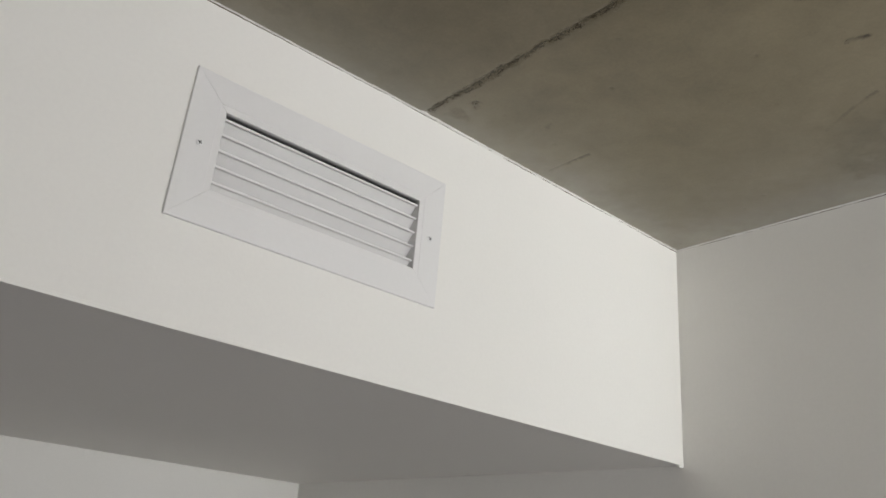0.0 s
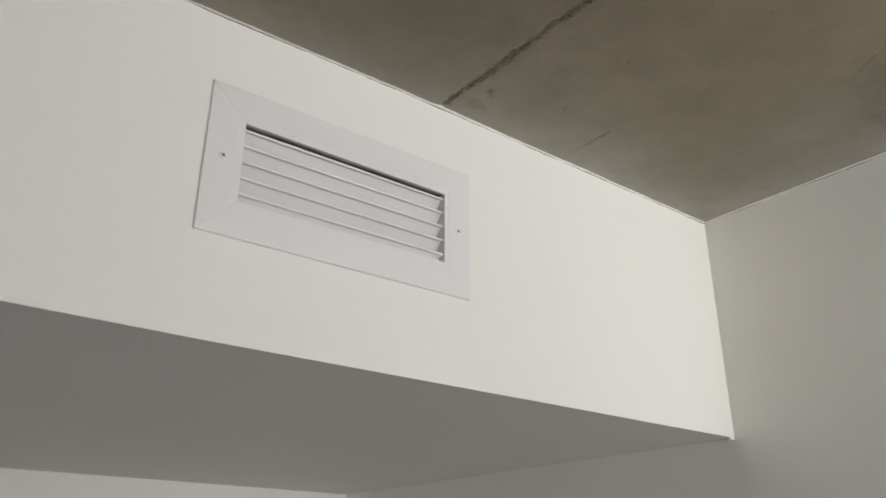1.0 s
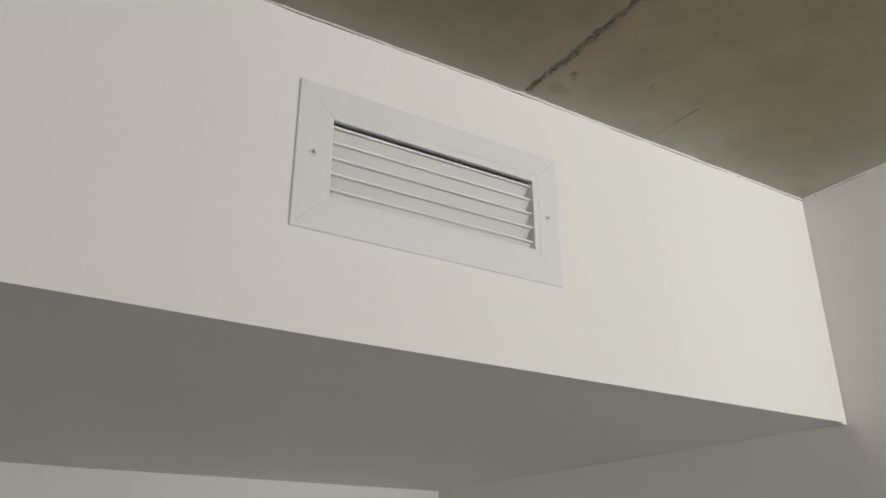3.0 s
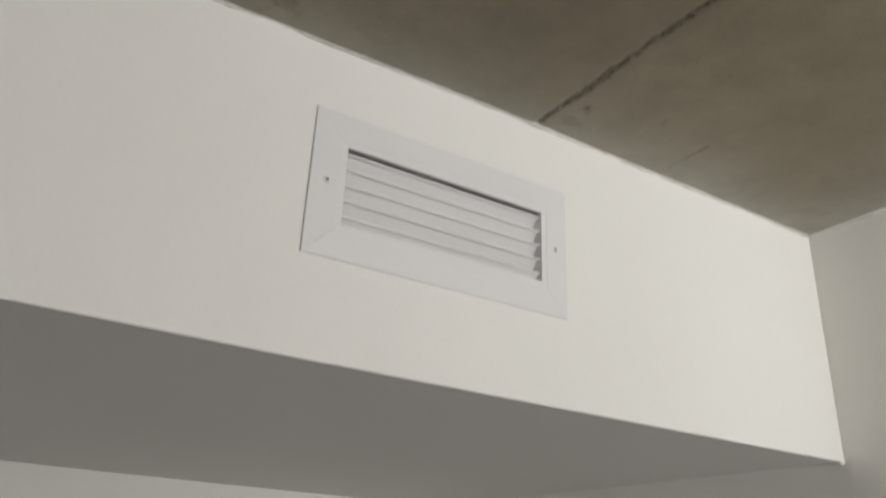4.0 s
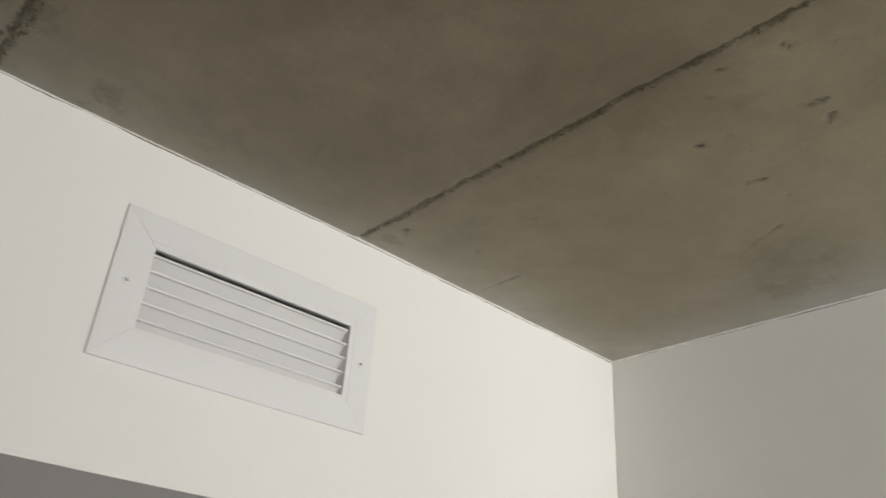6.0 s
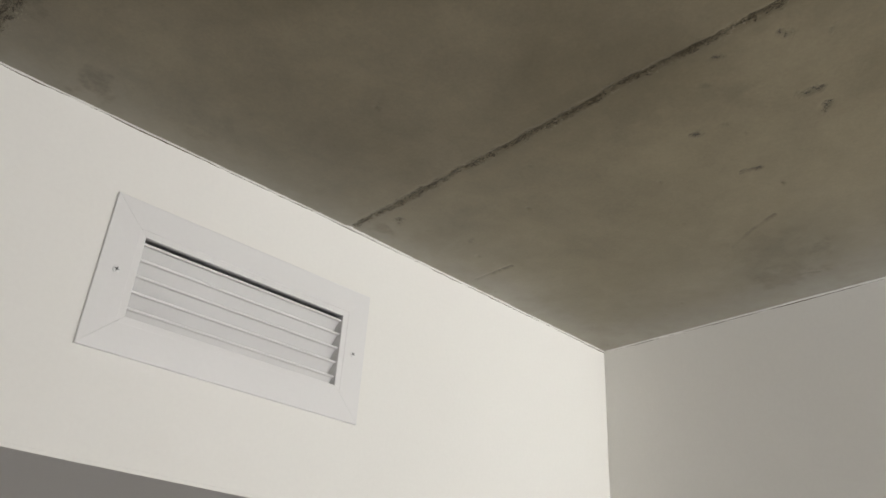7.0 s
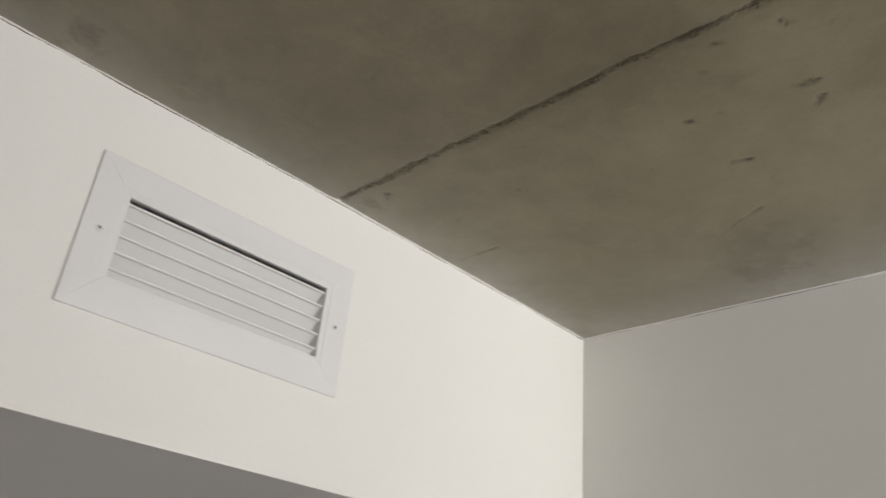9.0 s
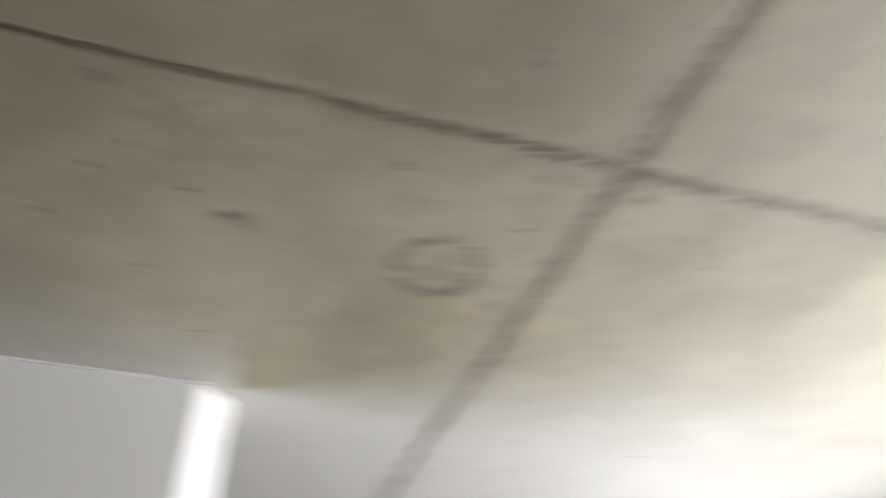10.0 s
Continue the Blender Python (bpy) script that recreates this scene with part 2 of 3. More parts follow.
def build_ceiling():
    xs = steps((WEST - 0.2, -0.4, 0.1), (-0.4, 0.0, 0.004), (0.0, 0.09, 0.002), (0.09, 0.525, 0.004), (0.525, 0.625, 0.002), (0.625, 1.2, 0.003), (1.2, 1.62, 0.004), (1.62, EAST + 0.1, 0.1))
    ys = steps((SOUTH - 0.2, -1.35, 0.05), (-1.35, FACE + 0.012, 0.0024), (FACE + 0.012, BACK + 0.15, 0.1))
    X, Y = (a.ravel() for a in np.meshgrid(xs, ys, indexing="ij"))
    rise, dirt, grit = np.zeros_like(X), np.zeros_like(X), np.zeros_like(X)
    coarse, fine, tiny = fractal(X, Y, 9, 3), fractal(X, Y, 60, 11), fractal(X, Y, 170, 23)

    seam = {"seam": np.full_like(X, 9.0), "seam_near": np.zeros_like(X), "seam_along": Y.copy(), "seam_width": np.full_like(X, 0.0001)}

    def joint(across, along, width, depth, strength, seed, extent):
        """A ragged joint between two form panels: a broken groove, flakes at its lips and grime around."""
        flat = along * 0
        wander = (value_noise(along, flat, 12, seed) - 0.5) * 0.007 + (value_noise(along, flat, 60, seed + 1) - 0.5) * 0.004
        swell = 0.5 + 1.0 * value_noise(along, flat, 6, seed + 2)
        d = np.abs(across - wander) + (tiny - 0.5) * 0.004 + (fine - 0.5) * 0.004
        core = 1 - smooth_step(d, 0.1 * width * swell, 0.9 * width * swell)
        broken = smooth_step(value_noise(along, across, 45, seed + 4) * 0.5 + tiny * 0.5, 0.3, 0.52)
        halo = (1 - smooth_step(d, width * 0.5, width * 3.8)) * smooth_step(coarse * 0.6 + fine * 0.4, 0.38, 0.68)
        lie = extent(along)
        # for the material: where the joint lies, how far along it, and how wide it is broken
        close = np.where((lie > 0.5) & (np.abs(across) < np.abs(seam["seam"])))
        for key, value in (("seam", across - wander), ("seam_near", 1 - smooth_step(np.abs(across), 0.04, 0.06)), ("seam_along", along + seed), ("seam_width", width * strength + flat)):
            seam[key][close] = value[close]
        return lie * core * (0.3 + 0.7 * broken) * depth, lie * 0.24 * halo

    always = lambda a: np.ones_like(a)  # noqa: E731
    joints = [
        joint(X - 0.555, Y, 0.0095 * (1 + 1.3 * smooth_step(-Y, 0.2, 0.9)), 0.0026, 0.78, 31, lambda a: 1 - smooth_step(a, 0.758, 0.772)),
        joint(X - 0.042, Y, 0.0125, 0.0030, 0.9, 41, lambda a: 1 - smooth_step(a, 0.75, 0.775)),
        joint(Y + 0.842, X, 0.024 * (1 - 0.3 * smooth_step(X, 0.7, 1.3)), 0.0016, 0.75, 51, always),
        joint(Y - 0.704, X, 0.0105, 0.0022, 0.5, 61, lambda a: 1 - smooth_step(a, 0.03, 0.05)),
    ]
    for r, s in joints:
        rise, dirt = rise + r, np.maximum(dirt, s)
    # the panels do not lie quite level with each other
    rise += np.where(X > 0.553, 0.0012, 0.0) + np.where(Y < -0.842, -0.001, 0.0) + (coarse - 0.5) * 0.0012
    # pits: x, y, radius
    pits = [(0.585, 0.206, 0.010), (0.597, 0.139, 0.010), (0.622, 0.102, 0.008), (0.617, 0.234, 0.006), (0.691, 0.251, 0.005), (0.671, -0.352, 0.009), (0.714, -0.314, 0.009), (0.726, -0.414, 0.009), (0.886, -0.365, 0.008), (1.027, -0.436, 0.009), (0.741, -0.198, 0.009), (0.699, -0.127, 0.008), (0.686, -0.777, 0.010), (0.699, 0.155, 0.013), (0.732, 0.154, 0.011),
            (0.686, 0.284, 0.008), (0.789, 0.279, 0.008), (0.587, 0.702, 0.016), (0.608, 0.471, 0.006), (0.697, 0.660, 0.007),
            (0.704, 0.008, 0.016), (0.591, -0.327, 0.017), (0.756, -0.457, 0.018), (0.644, -0.964, 0.010), (0.687, -1.017, 0.008),
            (1.250, -1.229, 0.010), (0.808, -0.254, 0.009), (0.538, 0.212, 0.005), (0.516, -0.122, 0.009), (1.021, 0.585, 0.005),
            (0.749, -0.98, 0.008), (0.72, -0.90, 0.012), (0.45, -0.70, 0.016), (0.62, -0.62, 0.010), (0.60, -0.88, 0.014)]
    for k, (px, py, r) in enumerate(pits):
        a = value_noise(X * 0 + k, X * 0, 1.7, 71) * 3.1
        u, v = (X - px) * np.cos(a) + (Y - py) * np.sin(a), (Y - py) * np.cos(a) - (X - px) * np.sin(a)
        d = np.hypot(u * 0.65, v * 1.2) / r + (fine - 0.5) * 1.3 + (tiny - 0.5) * 0.9
        hole = (1 - smooth_step(d, 0.15, 0.8)) * np.clip(r / 0.009, 0.45, 1.0) ** 1.5
        rise, dirt, grit = rise + hole * 0.0012, np.maximum(dirt, hole * 0.5), np.maximum(grit, hole * 0.66)
    # scratches: two ends and a width
    for ax, ay, bx, by, w, dark in [(0.796, 0.747, 0.797, 0.668, 0.0022, 0.75), (0.955, 0.381, 0.925, 0.335, 0.004, 0.35), (0.925, 0.335, 0.908, 0.298, 0.003, 0.4), (1.092, 0.356, 1.107, 0.322, 0.002, 0.4),
                                    (0.789, 0.28, 0.794, 0.262, 0.0035, 0.9), (0.39, 0.50, 0.402, 0.525, 0.0012, 0.4),
                                    (1.102, 0.387, 1.03, 0.31, 0.012, 0.14)]:
        t = np.clip(((X - ax) * (bx - ax) + (Y - ay) * (by - ay)) / ((bx - ax) ** 2 + (by - ay) ** 2), 0, 1)
        d = np.hypot(X - ax - t * (bx - ax), Y - ay - t * (by - ay)) + (tiny - 0.5) * w * 1.2
        cut = (1 - smooth_step(d, w * 0.4, w * 1.3)) * (0.4 + 0.6 * smooth_step(t, 0.2, 0.8))
        rise, dirt = rise + cut * (0.0015 if w < 0.004 else 0.0), np.maximum(dirt, cut * dark)
    # faint smudges and a trowelled ring: x, y, radius, strength
    for px, py, r, s in [(0.155, 0.722, 0.045, 0.5), (0.02, 0.66, 0.045, 0.45), (0.06, 0.65, 0.03, 0.5), (-0.06, 0.74, 0.05, 0.35), (0.28, 0.70, 0.05, 0.25), (1.09, 0.36, 0.04, 0.3), (0.844, -0.812, 0.03, 0.4), (0.75, -0.15, 0.06, 0.25), (0.625, -0.396, 0.03, 0.35), (0.757, -0.463, 0.035, 0.5), (0.705, 0.006, 0.03, 0.4), (0.79, -0.708, 0.05, 0.4), (0.585, 0.735, 0.02, 0.4), (1.032, 0.289, 0.022, 0.35), (0.72, -0.70, 0.05, 0.2), (0.57, -0.83, 0.07, 0.42), (0.50, -0.92, 0.06, 0.3), (0.64, -0.80, 0.06, 0.28),
                         (0.645, 0.215, 0.03, 0.18), (0.60, 0.30, 0.05, 0.14), (1.0, 0.35, 0.05, 0.15), (0.66, 0.44, 0.03, 0.1)]:
        d = np.hypot(X - px, Y - py) / r + (fine - 0.5) * 2.2 + (coarse - 0.5) * 1.5
        dirt = np.maximum(dirt, (1 - smooth_step(d, 0.2, 1.1)) * s * (0.4 + 0.8 * tiny))
    ring = np.abs(np.hypot((X - 0.783) * 0.9, Y + 0.705) - 0.050) + (fine - 0.5) * 0.034
    dirt = np.maximum(dirt, (1 - smooth_step(ring, 0.003, 0.011)) * smooth_step(coarse * 0.5 + fine * 0.5, 0.3, 0.5) * 0.8)
    rise += (1 - smooth_step(ring, 0.002, 0.01)) * 0.001
    # the panel west of the joint is coloured slightly darker
    dirt = np.maximum(dirt, 0.15 * (1 - smooth_step(X, 0.548, 0.558)) * (0.7 + 0.6 * coarse))
    # scattered bug holes
    rng = np.random.RandomState(5)
    for px, py, r in zip(rng.uniform(-0.3, 1.5, 110), rng.uniform(-1.3, 0.76, 110), rng.uniform(0.0022, 0.0042, 110)):
        near = np.nonzero((np.abs(X - px) < 0.02) & (np.abs(Y - py) < 0.02))[0]
        d = np.hypot(X[near] - px, Y[near] - py) / r
        hole = 1 - smooth_step(d, 0.3, 1.1)
        rise[near] += hole * 0.0015
        dirt[near] = np.maximum(dirt[near], hole * rng.uniform(0.08, 0.32))
    # next room's skim coat, feathered to paint window light past the partition's free end
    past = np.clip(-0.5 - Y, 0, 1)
    skim_and_glow = smooth_step(X + (fine - 0.5) * 0.006 + (coarse - 0.5) * 0.3 * past - SIDE - 0.002 + 0.75 * past, 0.0, 0.01 + 1.1 * past)
    # pale band along the walls: light bounced off them, painted into the colour
    wall_glow = np.maximum(np.exp(-np.abs(FACE - Y) / 0.08), np.exp(-np.abs(SIDE - X) / 0.13) * (Y > -0.5)) * (0.72 + 0.28 * smooth_step(coarse * 0.6 + fine * 0.4, 0.25, 0.75))
    skim_and_glow = np.maximum(skim_and_glow, np.clip(wall_glow * (0.6 + 0.4 * smooth_step(X, 0.4, 1.1)), 0, 1))
    dirt *= 1 - 0.45 * skim_and_glow
    grit *= 1 - 0.25 * skim_and_glow

    nx, ny = len(xs), len(ys)
    index = np.arange(nx * ny).reshape(nx, ny)
    quads = np.stack([index[:-1, :-1], index[:-1, 1:], index[1:, 1:], index[1:, :-1]], -1).reshape(-1, 4)
    me = bpy.data.meshes.new("ceiling")
    Z = CEIL + np.clip(rise, -0.003, 0.008) - sag(X)
    slab = np.array([(x, y, z) for z in (CEIL + 0.01, CEIL + 0.25) for x, y in ((xs[0], ys[0]), (xs[-1], ys[0]), (xs[-1], ys[-1]), (xs[0], ys[-1]))])
    n = nx * ny
    solid = n + np.array([(4, 5, 6, 7), (0, 3, 2, 1), (0, 1, 5, 4), (1, 2, 6, 5), (2, 3, 7, 6), (3, 0, 4, 7)])
    co = np.concatenate([np.stack([X, Y, Z], -1), slab])
    faces = np.concatenate([quads, solid])
    me.vertices.add(len(co))
    me.vertices.foreach_set("co", co.astype(np.float32).ravel())
    me.loops.add(faces.size)
    me.loops.foreach_set("vertex_index", faces.astype(np.int32).ravel())
    me.polygons.add(len(faces))
    me.polygons.foreach_set("loop_start", np.arange(0, faces.size, 4, dtype=np.int32))
    me.polygons.foreach_set("use_smooth", np.ones(len(faces), bool))
    for name, values in (("dirt", dirt), ("grit", grit), ("skim_and_glow", skim_and_glow), *seam.items()):
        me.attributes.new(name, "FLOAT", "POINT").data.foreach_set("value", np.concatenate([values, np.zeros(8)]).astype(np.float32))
    me.update(calc_edges=True)
    me.validate()
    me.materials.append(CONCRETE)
    return tagged(new("ceiling", me), "bare cast concrete ceiling with ragged form joints and pits", "ceiling", kind="structure")


build_ceiling()


# ---- walls, floor and soffit ----
def wall(name, bm, label, mat=PAINT, category="wall"):
    return tagged(link(name, bm, mat), label, category, kind="structure")


wall("floor", boxes((WEST - 0.2, EAST + 0.1, SOUTH - 0.2, BACK + 0.15, -0.1, 0.0)), "dark grey floor", WOOD, "floor")
wall("wall_north", boxes((WEST, SIDE, BACK, BACK + 0.15, 0, UNDER + 0.06), (SIDE + 0.12, EAST, BACK, BACK + 0.15, 0, CEIL)), "plain white painted wall under the soffit")
w0, w1, l2, h2 = WEST_FILL
wall("wall_west", boxes((WEST - 0.2, WEST, SOUTH, w0, 0, CEIL), (WEST - 0.2, WEST, w1, BACK + 0.15, 0, CEIL),
                        (WEST - 0.2, WEST, w0, w1, 0, l2), (WEST - 0.2, WEST, w0, w1, h2, CEIL)), "white painted end wall, out of view, with an added window")
wall("wall_east", boxes((EAST, EAST + 0.1, SOUTH, BACK + 0.15, 0, CEIL)), "plain white painted end wall")
(p0, p1, l0, h0), (q0, q1, l1, h1) = WINDOWS
wall("wall_south", boxes((WEST - 0.2, p0, SOUTH - 0.2, SOUTH, 0, CEIL), (p1, q0, SOUTH - 0.2, SOUTH, 0, CEIL), (q1, EAST + 0.1, SOUTH - 0.2, SOUTH, 0, CEIL),
                         (p0, p1, SOUTH - 0.2, SOUTH, 0, l0), (p0, p1, SOUTH - 0.2, SOUTH, h0, CEIL),
                         (q0, q1, SOUTH - 0.2, SOUTH, 0, l1), (q0, q1, SOUTH - 0.2, SOUTH, h1, CEIL)), "white painted wall with two tall windows")
GAP = 0.0015
bm = prism(bmesh.new(), [(SIDE, BACK + 0.15), (SIDE, -0.451), (SIDE + 0.05, -0.496), (SIDE + 0.12, -0.496), (SIDE + 0.12, BACK + 0.15)], 0, CEIL - GAP)
wall("wall_partition", bm, "white painted partition wall with a splayed free end")

# the soffit: a hollow box of board, open where the grille sits
HX0, HX1, HZ0, HZ1 = 0.262, 0.568, 2.249, 2.368
bm = bmesh.new()
T = 0.013
for row in ((WEST, HX0, FACE, FACE + T, UNDER, CEIL - GAP), (HX1, SIDE - 0.0008, FACE, FACE + T, UNDER, CEIL - GAP),
            (HX0, HX1, FACE, FACE + T, UNDER, HZ0), (HX0, HX1, FACE, FACE + T, HZ1, CEIL - GAP)):
    box(bm, *row)
box(bm, WEST, HX0, FACE + T, BACK, UNDER, UNDER + T)
box(bm, HX0, SIDE - 0.0008, FACE + T, BACK, UNDER, UNDER + T)


def lift(bm):
    """The soffit's lower edge climbs a little towards the west."""
    for v in bm.verts:
        if v.co.z < UNDER + 0.05:
            v.co.z += 0.0085 * max(0.0, HX0 - v.co.x)
    return bm


lift(bm)
wall("soffit", bm, "white painted plasterboard soffit box", category="soffit")
# corner bead along the soffit's lower edge
bm = bmesh.new()
rng = random.Random(4)
box(bm, WEST, HX0, FACE - 0.0006, FACE + 0.004, UNDER - 0.0006, UNDER + 0.004, 0.0005)
box(bm, HX0, SIDE - 0.0008, FACE - 0.0006, FACE + 0.004, UNDER - 0.0006, UNDER + 0.004, 0.0005)
lift(bm)
box(bm, SIDE - 0.014, SIDE - 0.001, FACE - 0.001, FACE + 0.006, UNDER - 0.004, UNDER + 0.003, 0.0018)
tagged(link("trim", bm, PAINT), "painted corner bead along the soffit edge", "trim", kind="structure")


def caulk(name, start, end, out, seed, open_by):
    """An uneven bead of caulk where a wall meets the ceiling; out is the way off the wall."""
    rng = random.Random(seed)
    a, b, o = Vector(start), Vector(end), Vector(out)
    count = int((b - a).length / 0.006)
    bm = bmesh.new()
    rows, lows = [], []
    for k in range(count + 1):
        p = a.lerp(b, k / count)
        p.z -= float(sag(p.x))
        s = noise.noise(p * 23 + Vector((seed, 0, 0))) * 0.5 + noise.noise(p * 90) * 0.45
        wide, deep = 0.0024 + 0.0018 * s, 0.0012 + 0.0007 * noise.noise(p * 60 + Vector((0, seed, 5))) + rng.uniform(-0.0002, 0.0002)
        wide += 0.003 * math.exp(-((p.x - 0.552) / 0.005) ** 2) * abs(o.y)
        lows.append((p.copy(), deep))
        prof = [(-0.004, 0.004), (-0.004, -deep), (0.0004, -deep), (wide * 0.55, -deep * 0.62), (wide, -0.0002), (wide, 0.004)]
        rows.append([bm.verts.new(p + o * u + Vector((0, 0, v))) for u, v in prof])
    for r, q in zip(rows, rows[1:]):
        for i in range(6):
            j = (i + 1) % 6
            bm.faces.new((r[i], r[j], q[j], q[i]))
    for r in (rows[0], rows[-1]):
        bm.faces.new(r)
    tagged(link(name, bm, CAULK, True), "uneven white caulk bead under the concrete ceiling", "trim", kind="structure")
    # the hairline crack that opened under the bead, a thin dark ribbon on the wall
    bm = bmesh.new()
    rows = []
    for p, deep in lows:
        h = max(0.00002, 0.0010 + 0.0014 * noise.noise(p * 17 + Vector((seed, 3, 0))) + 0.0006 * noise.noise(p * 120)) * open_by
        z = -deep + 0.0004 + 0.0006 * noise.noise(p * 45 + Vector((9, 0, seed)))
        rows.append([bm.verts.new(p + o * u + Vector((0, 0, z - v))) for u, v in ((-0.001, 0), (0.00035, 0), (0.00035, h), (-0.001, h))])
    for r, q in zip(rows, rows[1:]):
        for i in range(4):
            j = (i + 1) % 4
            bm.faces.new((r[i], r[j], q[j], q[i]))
    tagged(link(name.replace("caulk", "crack"), bm, CRACK_DARK), "thin dark crack under the caulk bead", "crack", kind="structure")


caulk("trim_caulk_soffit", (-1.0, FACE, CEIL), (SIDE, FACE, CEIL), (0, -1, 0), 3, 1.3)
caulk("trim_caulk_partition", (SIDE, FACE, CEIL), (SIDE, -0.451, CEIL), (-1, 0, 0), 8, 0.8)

# ---- windows out of view, the west one made up for fill light ----
def window(name, wide, z0, z1, at):
    """A two-light casement, built along x with its inner wall face at y = 0 and then set in place."""
    win = tagged(new(name), "unseen white framed window, placed to let in daylight", "window", kind="structure")
    h, yw = wide / 2, -0.12
    part("window_frame", boxes((-h, -h + 0.05, yw - 0.04, yw + 0.03, z0, z1, 0.004), (h - 0.05, h, yw - 0.04, yw + 0.03, z0, z1, 0.004),
                               (-h + 0.05, h - 0.05, yw - 0.04, yw + 0.03, z0, z0 + 0.05, 0.004), (-h + 0.05, h - 0.05, yw - 0.04, yw + 0.03, z1 - 0.05, z1, 0.004),
                               (-0.03, 0.03, yw - 0.035, yw + 0.025, z0 + 0.05, z1 - 0.05, 0.004)), VINYL, win)
    for a, b in ((-h + 0.05, -0.03), (0.03, h - 0.05)):
        pane = part("pane", boxes((a, b, yw - 0.008, yw - 0.002, z0 + 0.05, z1 - 0.05)), GLASS, win)
        pane.visible_shadow = False
    part("window_sill", boxes((-h - 0.03, h + 0.03, -0.08, 0.04, z0 - 0.03, z0 - 0.002, 0.004)), VINYL, win)
    win.matrix_basis = at
    return win


for k, (x0, x1, z0, z1) in enumerate(WINDOWS):
    window(f"window_{k + 1}", x1 - x0, z0, z1, pose((x0 + x1) / 2, SOUTH, 0))
window("window_3", w1 - w0, l2, h2, pose(WEST, (w0 + w1) / 2, 0, 0, 0, -90))
tagged(link("ground", boxes((-200, 200, -200, 200, -0.6, -0.4)), EARTH), "pale paved ground outside", "ground", kind="structure")


# ---- air grille on the soffit ----
def frame_rail(along, across, half_long, half_short, deep):
    """One mitred rail of the grille's frame. The profile runs from the outer edge to the opening: (inwards, proud)."""
    border = 0.0435
    prof = [(0.0, 0.0), (0.0, 0.0030), (0.0006, 0.0037), (0.0016, 0.0040), (0.0350, 0.0050), (0.0353, 0.0045), (border - 0.0006, 0.0043),
            (border, 0.0038), (border, -deep), (border - 0.0012, -deep), (border - 0.0012, 0.0)]
    bm = bmesh.new()
    ends = []
    for s in (-1, 1):
        ring = []
        for u, v in prof:
            p = along * (s * (half_long - u - 0.00016)) + across * (half_short - u) + Vector((0, -v, 0))
            ring.append(bm.verts.new(p))
        ends.append(ring)
        bm.faces.new(ring)
    for i in range(len(prof)):
        j = (i + 1) % len(prof)
        bm.faces.new((ends[0][i], ends[0][j], ends[1][j], ends[1][i]))
    return bm


def blade_mesh(half):
    """A louvre blade: rounded nose in front, running back and down."""
    prof = [(0.0, 0.0010), (-0.0012, 0.0002), (-0.0014, -0.0010), (-0.0008, -0.0022), (0.0006, -0.0026), (0.0014, -0.0020), (0.0022, -0.0012),
            (0.0034, -0.0022), (0.0175, -0.0178), (0.0168, -0.0160), (0.0038, -0.0002), (0.0018, 0.0009)]
    bm = bmesh.new()
    rings = [[bm.verts.new((x, y, z)) for y, z in prof] for x in (-half, half)]
    for r in rings:
        bm.faces.new(r)
    for i in range(len(prof)):
        j = (i + 1) % len(prof)
        bm.faces.new((rings[0][i], rings[0][j], rings[1][j], rings[1][i]))
    return bm


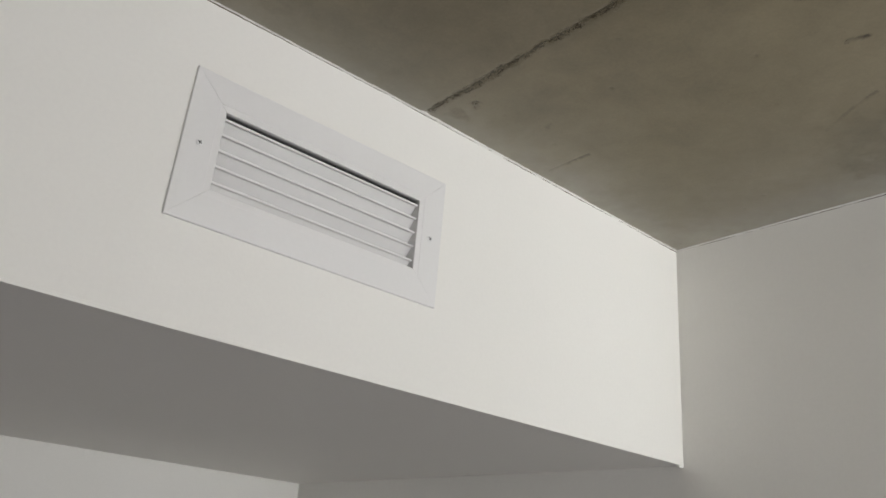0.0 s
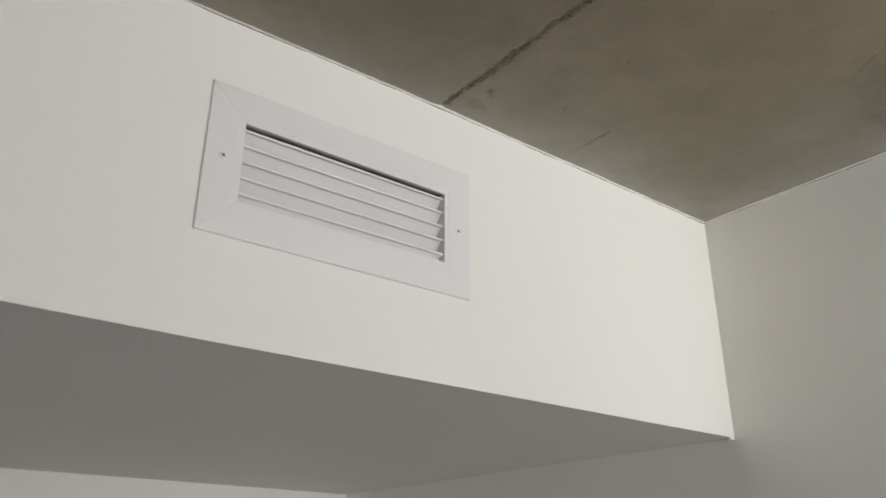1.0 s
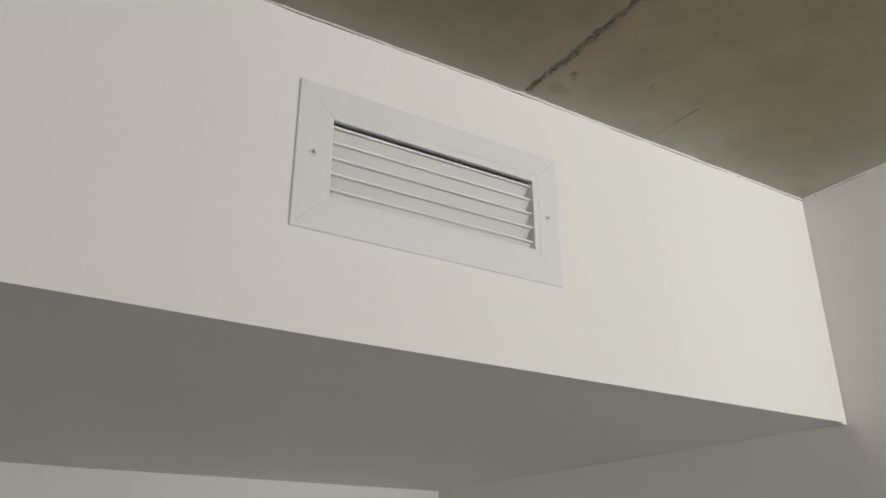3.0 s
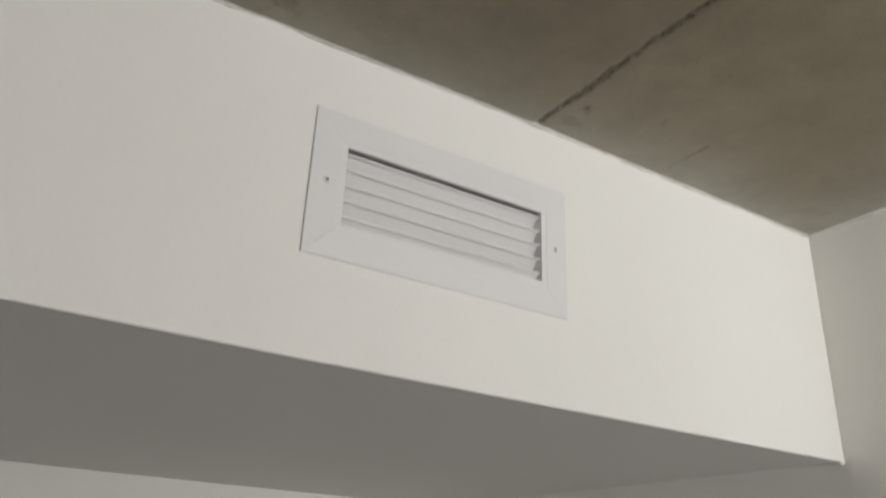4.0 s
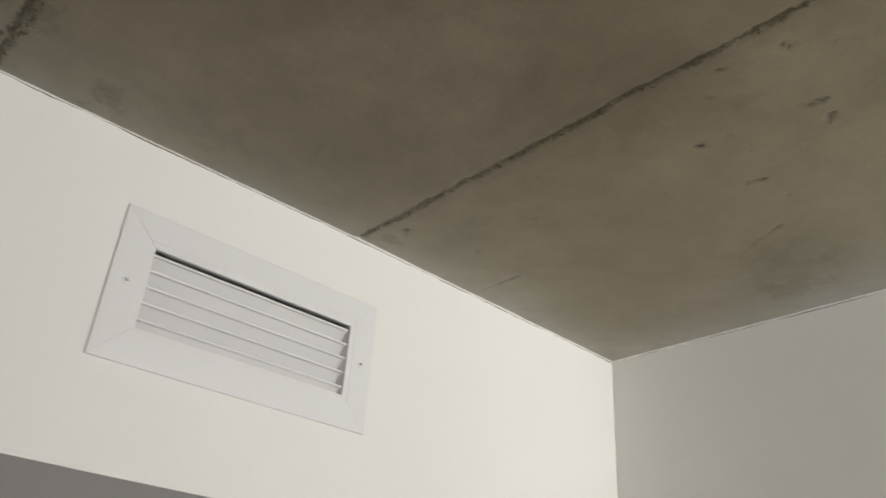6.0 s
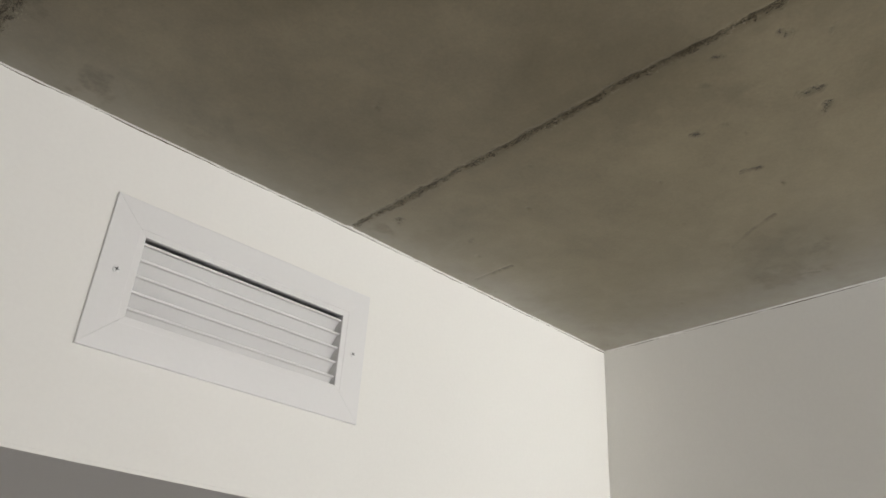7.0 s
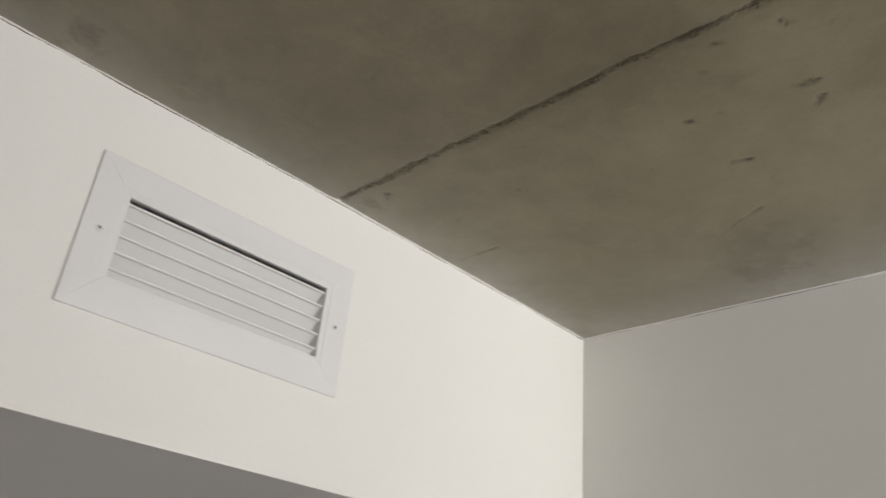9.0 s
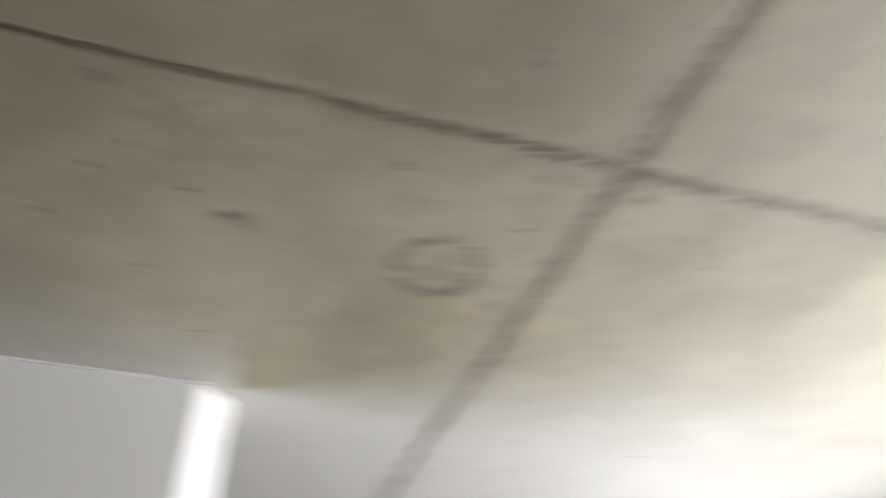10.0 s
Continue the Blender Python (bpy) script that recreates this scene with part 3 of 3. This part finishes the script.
def air_grille(cx, cz, width, height):
    thing = tagged(new("air_grille"), "white metal air grille with five slanted louvres on the soffit", "air grille")
    ax, az = Vector((1, 0, 0)), Vector((0, 0, 1))
    for name, along, across, a, b in (("top_rail", ax, az, width, height), ("bottom_rail", ax, -az, width, height),
                                      ("left_rail", az, -ax, height, width), ("right_rail", az, ax, height, width)):
        part(name, frame_rail(along, across, a / 2, b / 2, 0.0015 if name == "top_rail" else 0.014), GRILLE, thing)
    inner_w, inner_h = width - 0.087, height - 0.087
    first = None
    for k in range(5):
        if first is None:
            first = part("louvre", blade_mesh(inner_w / 2 + 0.0006), GRILLE, thing)
            ob = first
        else:
            ob = new("louvre", first.data)
            ob.parent = thing
        ob.matrix_basis = pose(0, 0.001, inner_h / 2 - 0.0055 - 0.0204 * k, rx=(0.4, -0.5, 0.2, 0.6, -0.3)[k])
    # slim pivot channels that hold the blade ends
    for s in (-1, 1):
        bm = bmesh.new()
        x = s * (inner_w / 2 + 0.0016)
        box(bm, x - 0.001, x + 0.001, 0.0165, 0.03, -inner_h / 2, inner_h / 2)
        part("blade_channel", bm, GRILLE, thing)
    for s, turn in ((-1, 20), (1, 48)):
        bm = bmesh.new()
        bmesh.ops.create_uvsphere(bm, u_segments=24, v_segments=12, radius=0.0046)
        for v in bm.verts:
            v.co.z = max(v.co.z, 0.0) * 0.30
        screw = part("screw", bm, SCREW, thing, "small cross-head screw", smooth=True)
        screw.matrix_basis = pose(s * (width / 2 - 0.0205), -0.0044, 0.0, 90, turn, 0)
        slot = boxes((-0.0026, 0.0026, -0.00055, 0.00055, 0.0002, 0.00150), (-0.00055, 0.00055, -0.0026, 0.0026, 0.0002, 0.00148))
        part("cross_slot", slot, RECESS, screw, "dark cross-shaped slot")
    thing.matrix_basis = pose(cx, FACE - 0.0002, cz, 0, -0.2, 0)
    return thing


air_grille(0.4165, 2.3105, 0.376, 0.187)
# duct behind the grille
duct = tagged(new("air_duct"), "galvanised sheet duct behind the grille", "duct")
D0, D1 = FACE + T + 0.022, FACE + 0.14
t = 0.002
part("casing", boxes((HX0 - t, HX0, D0, D1, HZ0, HZ1), (HX1, HX1 + t, D0, D1, HZ0, HZ1), (HX0 - t, HX1 + t, D0, D1, HZ0 - t, HZ0),
                     (HX0 - t, HX1 + t, D0, D1, HZ1, HZ1 + t), (HX0 - t, HX1 + t, D1, D1 + t, HZ0 - t, HZ1 + t)), STEEL, duct)
part("collar", boxes((HX0 - 0.02, HX0, FACE + T, D0, HZ0 - 0.02, HZ1 + 0.02), (HX1, HX1 + 0.02, FACE + T, D0, HZ0 - 0.02, HZ1 + 0.02),
                     (HX0, HX1, FACE + T, D0, HZ0 - 0.02, HZ0), (HX0, HX1, FACE + T, D0, HZ1, HZ1 + 0.02)), STEEL, duct)
